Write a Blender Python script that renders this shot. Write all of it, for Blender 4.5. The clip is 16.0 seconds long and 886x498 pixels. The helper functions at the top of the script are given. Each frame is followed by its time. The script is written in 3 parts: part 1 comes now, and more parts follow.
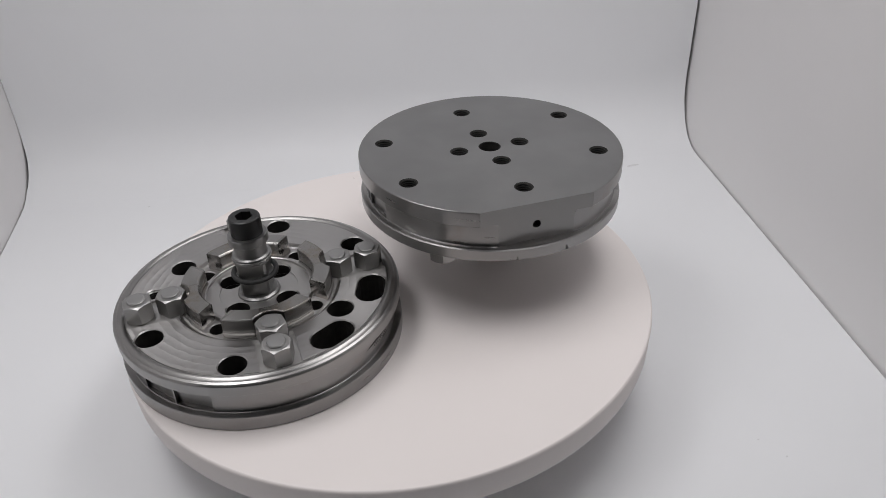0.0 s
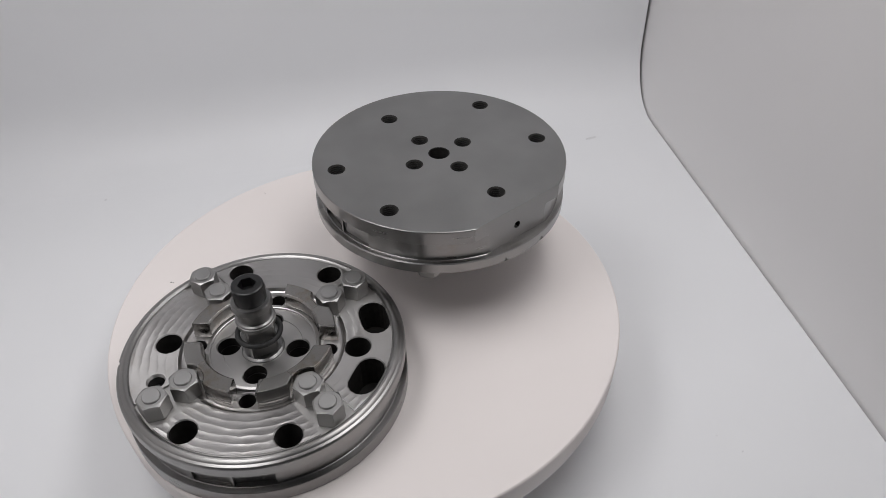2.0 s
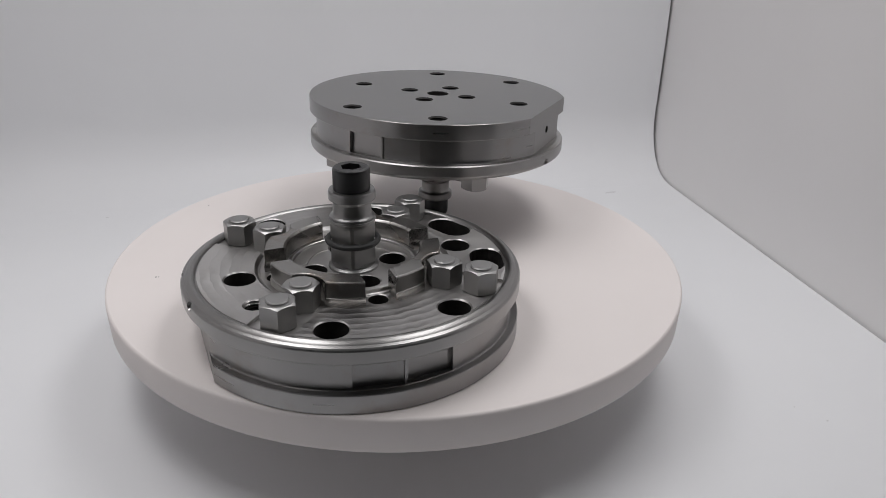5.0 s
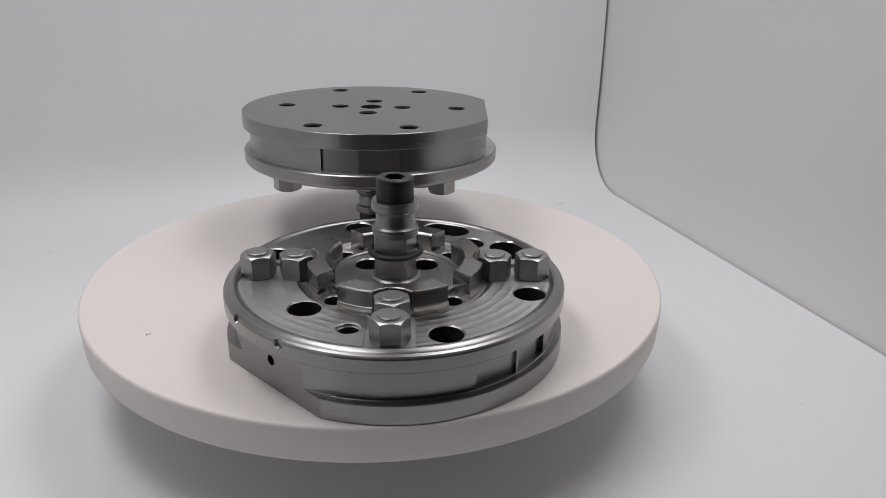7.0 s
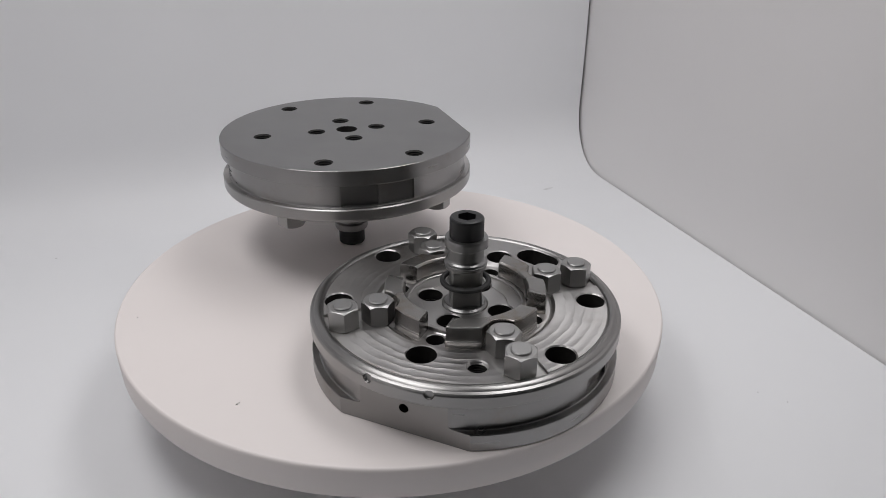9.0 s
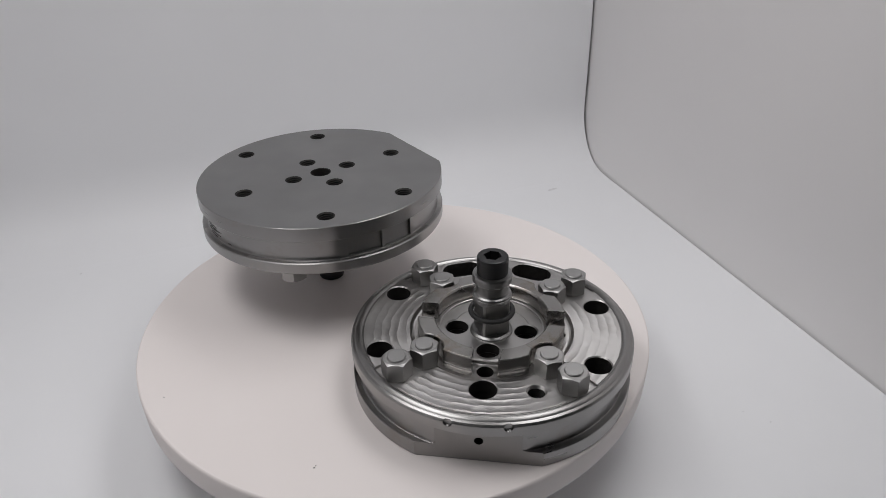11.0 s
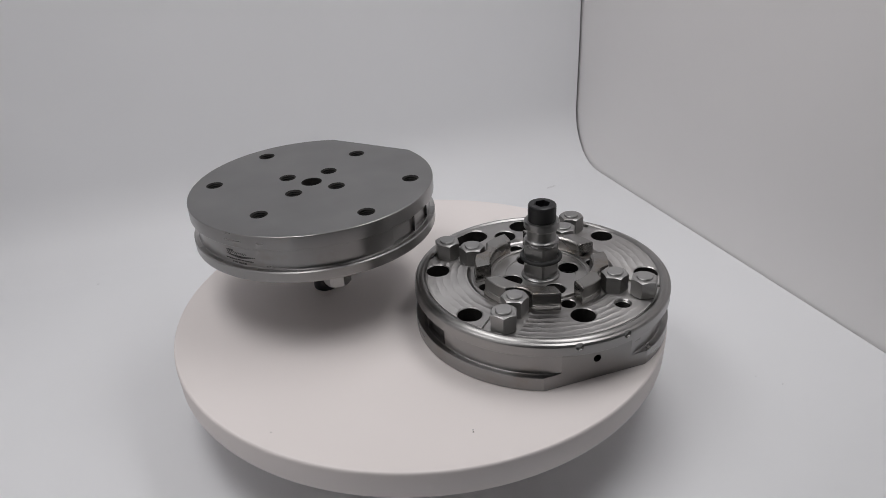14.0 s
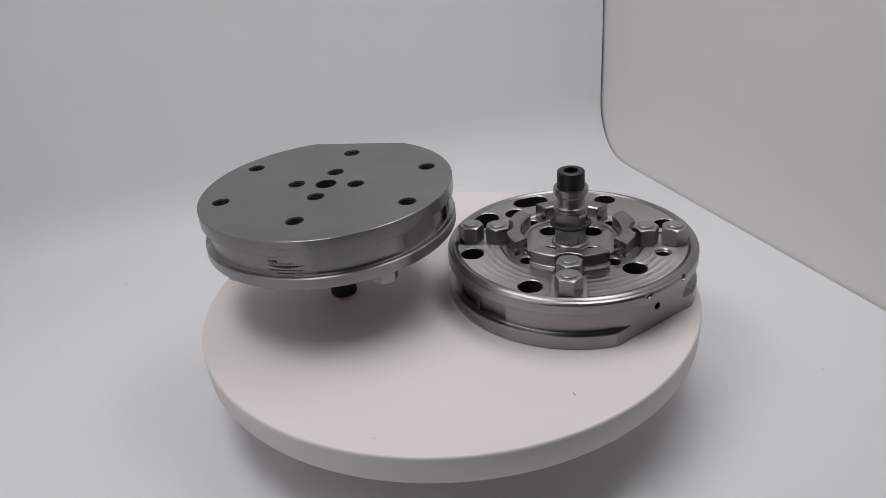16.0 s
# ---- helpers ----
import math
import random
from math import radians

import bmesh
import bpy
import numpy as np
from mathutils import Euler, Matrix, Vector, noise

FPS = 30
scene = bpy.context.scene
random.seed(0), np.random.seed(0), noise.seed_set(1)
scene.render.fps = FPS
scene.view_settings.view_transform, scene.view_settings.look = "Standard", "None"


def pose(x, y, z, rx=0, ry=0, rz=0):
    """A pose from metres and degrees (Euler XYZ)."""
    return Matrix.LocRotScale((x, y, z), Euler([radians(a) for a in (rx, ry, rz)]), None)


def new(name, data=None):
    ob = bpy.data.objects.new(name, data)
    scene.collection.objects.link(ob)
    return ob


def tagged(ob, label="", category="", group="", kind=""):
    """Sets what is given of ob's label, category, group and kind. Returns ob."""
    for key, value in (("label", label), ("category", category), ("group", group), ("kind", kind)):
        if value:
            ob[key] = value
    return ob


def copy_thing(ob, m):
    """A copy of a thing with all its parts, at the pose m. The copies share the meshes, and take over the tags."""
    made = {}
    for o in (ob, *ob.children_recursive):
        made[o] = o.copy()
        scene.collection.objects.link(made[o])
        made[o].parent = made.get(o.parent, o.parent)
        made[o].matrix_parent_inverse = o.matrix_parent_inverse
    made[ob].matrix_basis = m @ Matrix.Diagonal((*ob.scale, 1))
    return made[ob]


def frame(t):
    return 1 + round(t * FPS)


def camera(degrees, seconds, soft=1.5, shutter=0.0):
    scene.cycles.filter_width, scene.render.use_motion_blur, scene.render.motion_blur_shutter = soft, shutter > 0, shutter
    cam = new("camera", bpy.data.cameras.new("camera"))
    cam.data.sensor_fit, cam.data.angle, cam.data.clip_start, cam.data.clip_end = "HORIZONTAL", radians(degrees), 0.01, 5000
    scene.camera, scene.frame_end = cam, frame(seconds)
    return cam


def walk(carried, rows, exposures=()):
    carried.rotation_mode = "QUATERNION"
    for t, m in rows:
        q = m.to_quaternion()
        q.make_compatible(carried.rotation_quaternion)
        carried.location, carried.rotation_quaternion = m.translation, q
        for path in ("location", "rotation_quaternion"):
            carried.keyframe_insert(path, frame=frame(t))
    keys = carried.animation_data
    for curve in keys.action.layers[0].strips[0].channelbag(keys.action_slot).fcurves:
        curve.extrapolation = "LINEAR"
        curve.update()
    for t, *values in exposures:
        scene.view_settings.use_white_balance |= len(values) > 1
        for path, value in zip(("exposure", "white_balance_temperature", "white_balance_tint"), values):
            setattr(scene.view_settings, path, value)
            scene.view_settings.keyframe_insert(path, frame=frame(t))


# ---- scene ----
# The camera is carried by hand before an open photo box; the turntable inside turns at a constant rate.
PATH = [
    (0.0, 0.0026, -0.3719, 0.3278, 56.34, 2.36, -6.11),
    (0.5, 0.0038, -0.3541, 0.3439, 53.56, 2.66, -7.19),
    (1.0, -0.0059, -0.3450, 0.3625, 50.91, 2.20, -8.97),
    (1.5, -0.0053, -0.3411, 0.3784, 49.56, 2.33, -10.01),
    (2.0, -0.0066, -0.3366, 0.3886, 48.92, 1.65, -10.60),
    (2.5, -0.0125, -0.3480, 0.3686, 50.04, 1.22, -10.35),
    (3.0, -0.0204, -0.3571, 0.3504, 52.50, 0.43, -9.88),
    (3.5, -0.0171, -0.3598, 0.3319, 55.93, -0.28, -9.55),
    (4.0, -0.0338, -0.3793, 0.2813, 60.02, -0.77, -9.50),
    (6.5, -0.0731, -0.3863, 0.2225, 68.38, -0.93, -16.21),
    (7.0, -0.0882, -0.3810, 0.2260, 67.97, -0.79, -17.89),
    (7.5, -0.0951, -0.3797, 0.2277, 67.20, -0.84, -19.24),
    (8.0, -0.1047, -0.3744, 0.2362, 66.10, -0.88, -20.29),
    (8.5, -0.1083, -0.3702, 0.2592, 64.57, -0.79, -20.77),
    (9.0, -0.1148, -0.3725, 0.2779, 63.20, -0.55, -20.97),
    (11.5, -0.0985, -0.3751, 0.3395, 59.06, 1.17, -19.78),
    (12.0, -0.1033, -0.3774, 0.3433, 58.96, 1.46, -19.97),
    (12.5, -0.1066, -0.3772, 0.3461, 58.97, 1.96, -20.33),
    (13.0, -0.1251, -0.3774, 0.3354, 59.85, 1.55, -21.51),
    (13.5, -0.1348, -0.3862, 0.3285, 60.63, 1.96, -22.16),
    (14.0, -0.1370, -0.3929, 0.3193, 61.43, 2.29, -22.61),
    (14.5, -0.1327, -0.3960, 0.3136, 62.23, 3.13, -22.32),
    (15.0, -0.1461, -0.3940, 0.3093, 62.66, 3.26, -22.86),
    (15.5, -0.1458, -0.3921, 0.3050, 62.73, 3.65, -22.44),
    (16.0, -0.1407, -0.3928, 0.3040, 62.28, 4.11, -21.64),
]
cam = camera(59.16, 16.0, soft=0.7)
walk(cam, [(t, pose(x, y, z, rx, ry, rz)) for t, x, y, z, rx, ry, rz in PATH],
     exposures=((0.0, -0.09), (4.0, -0.15), (8.5, -0.11), (11.5, -0.22), (16.0, -0.20)))

# ---- light: LED strips under the roof of the photo box, dim room outside ----
world = bpy.data.worlds.new("room_dusk")
scene.world = world
world.use_nodes = True
world.node_tree.nodes["Background"].inputs[0].default_value = (0.60, 0.62, 0.66, 1)
world.node_tree.nodes["Background"].inputs[1].default_value = 0.09


def area_lamp(name, m, sx, sy, watts, colour):
    data = bpy.data.lights.new(name, "AREA")
    data.shape, data.size, data.size_y = "RECTANGLE", sx, sy
    data.energy, data.color = watts, colour
    ob = new(name, data)
    ob.matrix_world = m
    return ob


# two LED strips run from front to back along the sides of the roof
for x, y, length, watts in ((-0.212, -0.05, 0.38, 0.78), (0.183, 0.0, 0.46, 0.74)):
    area_lamp("led_strip_light", pose(x, y, 0.583, 0, 6 if x > 0 else -6, 0), 0.19, length, watts, (0.985, 0.975, 0.985)).data.spread = radians(136)

# ---- sizes ----
BOX_L, BOX_R, BOX_B, BOX_F, BOX_H = -0.317, 0.2845, 0.294, -0.306, 0.60
TABLE_Z = 0.0575           # top of the turntable over the box floor
RATE, START = 8.442, -76.1  # turn of the turntable: degrees a second, degrees at 0 s
HOLES = [(0.0500, 225.5), (0.0605, 290.3), (0.0605, 339.4), (0.0497, 45.8), (0.0605, 110.0), (0.0605, 160.0)]


# ---- materials ----
def material(name):
    m = bpy.data.materials.new(name)
    m.use_nodes = True
    n = m.node_tree.nodes
    return m, n, m.node_tree.links, n["Principled BSDF"]


def mapped(n, l, scale, kind="Object"):
    c = n.new("ShaderNodeTexCoord")
    mp = n.new("ShaderNodeMapping")
    mp.inputs["Scale"].default_value = scale
    l.new(c.outputs[kind], mp.inputs[0])
    return mp.outputs[0]


def noise_node(n, l, vec, scale, detail=3.0, rough=0.55):
    t = n.new("ShaderNodeTexNoise")
    t.inputs["Scale"].default_value, t.inputs["Detail"].default_value, t.inputs["Roughness"].default_value = scale, detail, rough
    l.new(vec, t.inputs["Vector"])
    return t.outputs["Fac"]


def ranged(n, l, src, a, b, lo=0.3, hi=0.7):
    r = n.new("ShaderNodeMapRange")
    r.inputs[1].default_value, r.inputs[2].default_value, r.inputs[3].default_value, r.inputs[4].default_value = lo, hi, a, b
    l.new(src, r.inputs[0])
    return r.outputs[0]


def maths(n, l, op, a, b=None):
    m = n.new("ShaderNodeMath")
    m.operation = op
    for i, v in enumerate((a, b)):
        if v is None:
            continue
        if isinstance(v, (int, float)):
            m.inputs[i].default_value = v
        else:
            l.new(v, m.inputs[i])
    return m.outputs[0]


def blend(n, l, fac, c1, c2):
    m = n.new("ShaderNodeMix")
    m.data_type = "RGBA"
    l.new(fac, m.inputs[0])
    m.inputs[6].default_value, m.inputs[7].default_value = (*c1, 1), (*c2, 1)
    return m.outputs[2]


def bumped(n, l, b, height, strength, distance, before=None):
    k = n.new("ShaderNodeBump")
    k.inputs["Strength"].default_value, k.inputs["Distance"].default_value = strength, distance
    l.new(height, k.inputs["Height"])
    if before is not None:
        l.new(before, k.inputs["Normal"])
    l.new(k.outputs[0], b.inputs["Normal"])
    return k.outputs[0]


def radius_of(n, l):
    """Distance from the part's own z axis."""
    c = n.new("ShaderNodeTexCoord")
    s = n.new("ShaderNodeSeparateXYZ")
    l.new(c.outputs["Object"], s.inputs[0])
    xx, yy = maths(n, l, "MULTIPLY", s.outputs[0], s.outputs[0]), maths(n, l, "MULTIPLY", s.outputs[1], s.outputs[1])
    return maths(n, l, "SQRT", maths(n, l, "ADD", xx, yy)), c.outputs["Object"], s.outputs[2]


def steel(name, c1, c2, rough, spread, grain="none", aniso=0.0, across=0.25, stain=0.0):
    m, n, l, b = material(name)
    b.inputs["Metallic"].default_value = 1.0
    r, vec, zed = radius_of(n, l)
    blot = noise_node(n, l, vec, 24.0, 2.5)
    tone = blend(n, l, ranged(n, l, blot, 0, 1), c1, c2)
    if stain:
        # dried coolant: warm brown patches with ragged edges
        mix = n.new("ShaderNodeMix")
        mix.data_type = "RGBA"
        l.new(ranged(n, l, noise_node(n, l, vec, 62.0, 4.0, 0.65), 0.0, stain, 0.52, 0.70), mix.inputs[0])
        l.new(tone, mix.inputs[6])
        mix.inputs[7].default_value = (0.24, 0.175, 0.115, 1)
        tone = mix.outputs[2]
    l.new(tone, b.inputs["Base Color"])
    rr = ranged(n, l, blot, rough - spread, rough + spread)
    l.new(rr, b.inputs["Roughness"])
    if grain == "dish":
        # shallow milling steps in rings with scalloped edges, under fine turning lines
        wob = maths(n, l, "MULTIPLY", noise_node(n, l, vec, 170.0, 0.0), 0.0016)
        wide = maths(n, l, "MULTIPLY", noise_node(n, l, vec, 20.0, 0.0), 0.004)
        ph = maths(n, l, "MULTIPLY", maths(n, l, "ADD", maths(n, l, "ADD", r, wob), wide), 1 / 0.0043)
        saw = maths(n, l, "FRACT", ph)
        off = maths(n, l, "SUBTRACT", saw, 0.5)
        hollow = maths(n, l, "MULTIPLY", maths(n, l, "MULTIPLY", off, off), 4.0)
        worn = ranged(n, l, noise_node(n, l, vec, 34.0, 1.0), 0.0, 1.15)
        first = bumped(n, l, b, maths(n, l, "MULTIPLY", hollow, worn), 1.0, 0.00013)
        # chatter of the cutter: small facets all over the rings
        cell = n.new("ShaderNodeTexVoronoi")
        cell.feature = "SMOOTH_F1"
        cell.inputs["Scale"].default_value, cell.inputs["Smoothness"].default_value = 210.0, 0.35
        l.new(vec, cell.inputs["Vector"])
        bumped(n, l, b, maths(n, l, "MULTIPLY", cell.outputs["Distance"], worn), 1.0, 0.00016, first)
    elif grain == "turned":
        lines = noise_node(n, l, mapped(n, l, (1.0, 1.0, 320.0)), 1.0, 1.0)
        l.new(maths(n, l, "ADD", rr, ranged(n, l, lines, -0.008, 0.008)), b.inputs["Roughness"])
    if aniso:
        b.inputs["Anisotropic"].default_value = aniso
        b.inputs["Anisotropic Rotation"].default_value = across
        tn = n.new("ShaderNodeTangent")
        tn.direction_type, tn.axis = "RADIAL", "Z"
        l.new(tn.outputs[0], b.inputs["Tangent"])
    return m


def matte(name, c1, c2, rough, scale, bump=0.05, dist=0.0004, grain=600.0, metal=0.0):
    m, n, l, b = material(name)
    vec = mapped(n, l, (1, 1, 1))
    l.new(blend(n, l, ranged(n, l, noise_node(n, l, vec, scale, 5.0), 0, 1), c1, c2), b.inputs["Base Color"])
    l.new(ranged(n, l, noise_node(n, l, vec, scale * 5, 3.0), rough - 0.06, rough + 0.06), b.inputs["Roughness"])
    b.inputs["Metallic"].default_value = metal
    bumped(n, l, b, noise_node(n, l, vec, grain, 3.0), bump, dist)
    return m


STEEL_BODY = steel("turned_steel", (0.30, 0.294, 0.290), (0.34, 0.334, 0.330), 0.29, 0.02, "turned", 0.78, 0.25, 0.22)
STEEL_FACE = steel("ground_steel", (0.265, 0.262, 0.259), (0.32, 0.317, 0.313), 0.31, 0.03, "plain")
STEEL_FLAT = steel("planed_steel", (0.30, 0.294, 0.288), (0.34, 0.334, 0.328), 0.42, 0.03)
STEEL_DISH = steel("milled_steel", (0.45, 0.438, 0.431), (0.52, 0.508, 0.499), 0.34, 0.06, "dish", 0.65, 0.0, 0.18)
STEEL_CHANNEL = steel("channel_steel", (0.44, 0.43, 0.42), (0.52, 0.508, 0.497), 0.40, 0.05)
STEEL_HUB = steel("hub_steel", (0.44, 0.43, 0.42), (0.50, 0.489, 0.479), 0.32, 0.04, "plain", 0.6)
STEEL_RIM = steel("rim_steel", (0.30, 0.294, 0.288), (0.35, 0.343, 0.336), 0.31, 0.03, "plain", 0.6)
STEEL_CLAW = steel("claw_steel", (0.31, 0.300, 0.288), (0.36, 0.352, 0.340), 0.27, 0.03, "none", 0.0, 0.25, 0.55)
STEEL_NUT = steel("nut_steel", (0.34, 0.335, 0.328), (0.40, 0.395, 0.388), 0.40, 0.03)
STEEL_STUD = steel("stud_steel", (0.36, 0.356, 0.352), (0.41, 0.406, 0.402), 0.42, 0.05)
STEEL_STEM = steel("drawbar_steel", (0.28, 0.277, 0.273), (0.33, 0.327, 0.323), 0.35, 0.04, "turned", 0.5)
# near-black colour standing in for the shade deep inside the steel bores
SHADED_BORE = matte("shaded_bore", (0.016, 0.015, 0.014), (0.03, 0.028, 0.026), 0.6, 300.0)
SHADED_BORE.node_tree.nodes["Principled BSDF"].inputs["Specular IOR Level"].default_value = 0.25
BLACK_OXIDE = matte("black_oxide", (0.007, 0.007, 0.0075), (0.014, 0.014, 0.015), 0.34, 90.0, 0.10, 0.0002, 1200.0)
RUBBER = matte("black_rubber", (0.012, 0.012, 0.012), (0.02, 0.02, 0.02), 0.55, 80.0)
ETCH = matte("laser_etch", (0.022, 0.021, 0.02), (0.05, 0.048, 0.046), 0.6, 400.0)
PLATTER = matte("cream_plastic", (0.80, 0.745, 0.725), (0.83, 0.775, 0.755), 0.55, 7.0, 0.03, 0.0002, 900.0)
SHEET = matte("white_pvc_sheet", (0.80, 0.805, 0.82), (0.84, 0.845, 0.86), 0.55, 3.0, 0.04, 0.0004, 300.0)
FABRIC = matte("white_box_lining", (0.77, 0.755, 0.755), (0.80, 0.785, 0.785), 0.62, 3.0, 0.06, 0.0004, 700.0)
CLOTH = matte("black_cloth", (0.02, 0.02, 0.022), (0.03, 0.03, 0.032), 0.9, 40.0)
ROOM = matte("dim_room_paint", (0.065, 0.064, 0.063), (0.08, 0.079, 0.078), 0.8, 2.0)
DIRT = matte("dark_dirt", (0.10, 0.09, 0.085), (0.16, 0.15, 0.14), 0.8, 300.0)


# ---- mesh helpers ----
def finish(mesh, mat, sharp=32.0):
    """Smooth shading with sharp edges where faces meet at an angle."""
    bm = bmesh.new()
    bm.from_mesh(mesh)
    bmesh.ops.remove_doubles(bm, verts=bm.verts, dist=2e-6)
    lim = radians(sharp)
    bm.normal_update()
    for f in bm.faces:
        f.smooth = abs(f.normal.z) < 0.9995
    for e in bm.edges:
        e.smooth = len(e.link_faces) == 2 and e.calc_face_angle(3.2) < lim
    bm.to_mesh(mesh)
    bm.free()
    mesh.materials.clear()
    mesh.materials.append(mat)
    return mesh


def part(name, bm, mat, parent, label="", m=None, sharp=24.0):
    mesh = bpy.data.meshes.new(name)
    bm.to_mesh(mesh)
    bm.free()
    return part_of(name, finish(mesh, mat, sharp), parent, label, m)


def part_of(name, mesh, parent, label="", m=None):
    ob = new(name, mesh)
    ob.parent = parent
    if m is not None:
        ob.matrix_basis = m
    return tagged(ob, label)


def lathe(profile, n=96, bm=None, m=None):
    """A closed solid of revolution; profile from the bottom of the axis to its top: (radius, height)."""
    bm = bm or bmesh.new()
    m = m or Matrix.Identity(4)
    rings = []
    for r, z in profile:
        if r < 1e-7:
            rings.append([bm.verts.new(m @ Vector((0, 0, z)))])
        else:
            rings.append([bm.verts.new(m @ Vector((r * math.cos(2 * math.pi * i / n), r * math.sin(2 * math.pi * i / n), z))) for i in range(n)])
    for a, b in zip(rings, rings[1:]):
        for i in range(n):
            j = (i + 1) % n
            if len(a) == 1 and len(b) > 1:
                bm.faces.new((a[0], b[j], b[i]))
            elif len(b) == 1 and len(a) > 1:
                bm.faces.new((a[i], a[j], b[0]))
            elif len(a) > 1:
                bm.faces.new((a[i], a[j], b[j], b[i]))
    return bm


def ring_lathe(profile, n=96):
    """A closed ring: the profile's last point joins its first."""
    bm = bmesh.new()
    rings = [[bm.verts.new((r * math.cos(2 * math.pi * i / n), r * math.sin(2 * math.pi * i / n), z)) for i in range(n)] for r, z in profile]
    for a, b in zip(rings, rings[1:] + rings[:1]):
        for i in range(n):
            j = (i + 1) % n
            bm.faces.new((a[i], a[j], b[j], b[i]))
    bmesh.ops.recalc_face_normals(bm, faces=bm.faces)
    return bm


def block(bm, x0, x1, y0, y1, z0, z1, m=None):
    m = m or Matrix.Identity(4)
    v = [bm.verts.new(m @ Vector((x, y, z))) for z in (z0, z1) for x, y in ((x0, y0), (x1, y0), (x1, y1), (x0, y1))]
    for f in ((3, 2, 1, 0), (4, 5, 6, 7), (0, 1, 5, 4), (1, 2, 6, 5), (2, 3, 7, 6), (3, 0, 4, 7)):
        bm.faces.new([v[i] for i in f])
    return bm


def prism(bm, outline, z0, z1):
    """An upright prism over a closed outline that runs anticlockwise."""
    lo = [bm.verts.new((x, y, z0)) for x, y in outline]
    hi = [bm.verts.new((x, y, z1)) for x, y in outline]
    n = len(lo)
    bm.faces.new(lo[::-1])
    bm.faces.new(hi)
    for i in range(n):
        j = (i + 1) % n
        bm.faces.new((lo[i], lo[j], hi[j], hi[i]))
    return bm


def flared_prism(bm, outline, wide, z0, z1, z2):
    """An upright prism whose mouth opens from one outline at z1 to a wider one at z2, and goes on above."""
    rings = [[bm.verts.new((x, y, z)) for x, y in line] for line, z in ((outline, z0), (outline, z1), (wide, z2), (wide, z2 + 0.01))]
    n = len(outline)
    bm.faces.new(rings[0][::-1])
    bm.faces.new(rings[-1])
    for lo, hi in zip(rings, rings[1:]):
        for i in range(n):
            j = (i + 1) % n
            bm.faces.new((lo[i], lo[j], hi[j], hi[i]))
    return bm


def carve(bm, *cutters, mode="DIFFERENCE"):
    """The solid with the cutters taken away one after another."""
    mesh = bpy.data.meshes.new("solid")
    bm.to_mesh(mesh)
    bm.free()
    ob = new("solid", mesh)
    for c in cutters:
        cm = bpy.data.meshes.new("cutter")
        c.to_mesh(cm)
        c.free()
        cob = new("cutter", cm)
        mod = ob.modifiers.new("cut", "BOOLEAN")
        mod.operation, mod.solver, mod.object = mode, "EXACT", cob
        got = bpy.data.meshes.new_from_object(ob.evaluated_get(bpy.context.evaluated_depsgraph_get()))
        ob.modifiers.clear()
        ob.data = got
        bpy.data.objects.remove(cob)
    out = bmesh.new()
    out.from_mesh(ob.data)
    bpy.data.objects.remove(ob)
    return out


def soften(bm, width, least=40.0):
    """Break the sharp edges of a carved solid."""
    bmesh.ops.remove_doubles(bm, verts=bm.verts, dist=2e-6)
    bmesh.ops.dissolve_limit(bm, angle_limit=radians(0.5), verts=bm.verts, edges=bm.edges)
    bm.normal_update()
    edges = [e for e in bm.edges if len(e.link_faces) == 2 and e.calc_face_angle(0.0) > radians(least)]
    bmesh.ops.bevel(bm, geom=edges, offset=width, segments=2, profile=0.5, affect="EDGES", clamp_overlap=True)


def polar(r, deg):
    return r * math.cos(radians(deg)), r * math.sin(radians(deg))


def drill(bm, r, deg, rad, z0, z1, chamfer=0.0, n=32):
    """A drill for holes from above: rad wide, from z0 up to the face at z1, chamfered there."""
    x, y = polar(r, deg)
    prof = [(0, z0), (rad, z0), (rad, z1 - chamfer), (rad + chamfer, z1), (rad + chamfer, z1 + 0.004), (0, z1 + 0.004)]
    return lathe(prof, n, bm, Matrix.Translation((x, y, 0)))


def tap(bm, r, deg, rad, z0, z1, pitch=0.00135, n=28):
    """A tap for threaded holes from below: ridged, up to z1, with a chamfer at the face z0."""
    x, y = polar(r, deg)
    prof = [(0, z0 - 0.004), (rad + 0.0001, z0 - 0.004), (rad + 0.0001, z0), (rad, z0 + 0.0001)]
    z = z0 + 0.0001
    while z + pitch < z1:
        prof += [(rad - 0.0007, z + pitch / 2), (rad, z + pitch)]
        z += pitch
    prof += [(rad - 0.0007, z1), (0, z1)]
    return lathe(prof, n, bm, Matrix.Translation((x, y, 0)))


# ---- setting: the photo box ----
def fillet_line():
    """Side view of the white sheet: along the floor, up a bend, up the back."""
    pts, bend = [], 0.062
    for i in range(12):
        pts.append((BOX_F - 0.02 + (BOX_B - bend - BOX_F + 0.02) * i / 12, 0.0))
    for i in range(21):
        a = math.pi / 2 * i / 20
        # a slightly flat bend, tighter towards the back
        pts.append((BOX_B - bend + bend * math.sin(a) ** 0.9, bend * (1 - math.cos(a)) ** 1.05))
    for i in range(1, 9):
        pts.append((BOX_B + 0.004 * math.sin(i / 8 * 3), bend + (BOX_H - 0.03 - bend) * i / 8))
    return pts


def wall_shape(z):
    """How far a side lining stands off its foot at a height."""
    return 0.010 * (1 - math.exp(-z / 0.035))


def side_line(side, y, z):
    """Where the inner face of a side lining runs: one leans out at the foot, the other sags inwards along its length."""
    if side > 0:
        return BOX_R + wall_shape(z)
    return BOX_L + 0.002 + 0.03 * (1 - math.exp(-max(0.0, BOX_B - y) / 0.22))


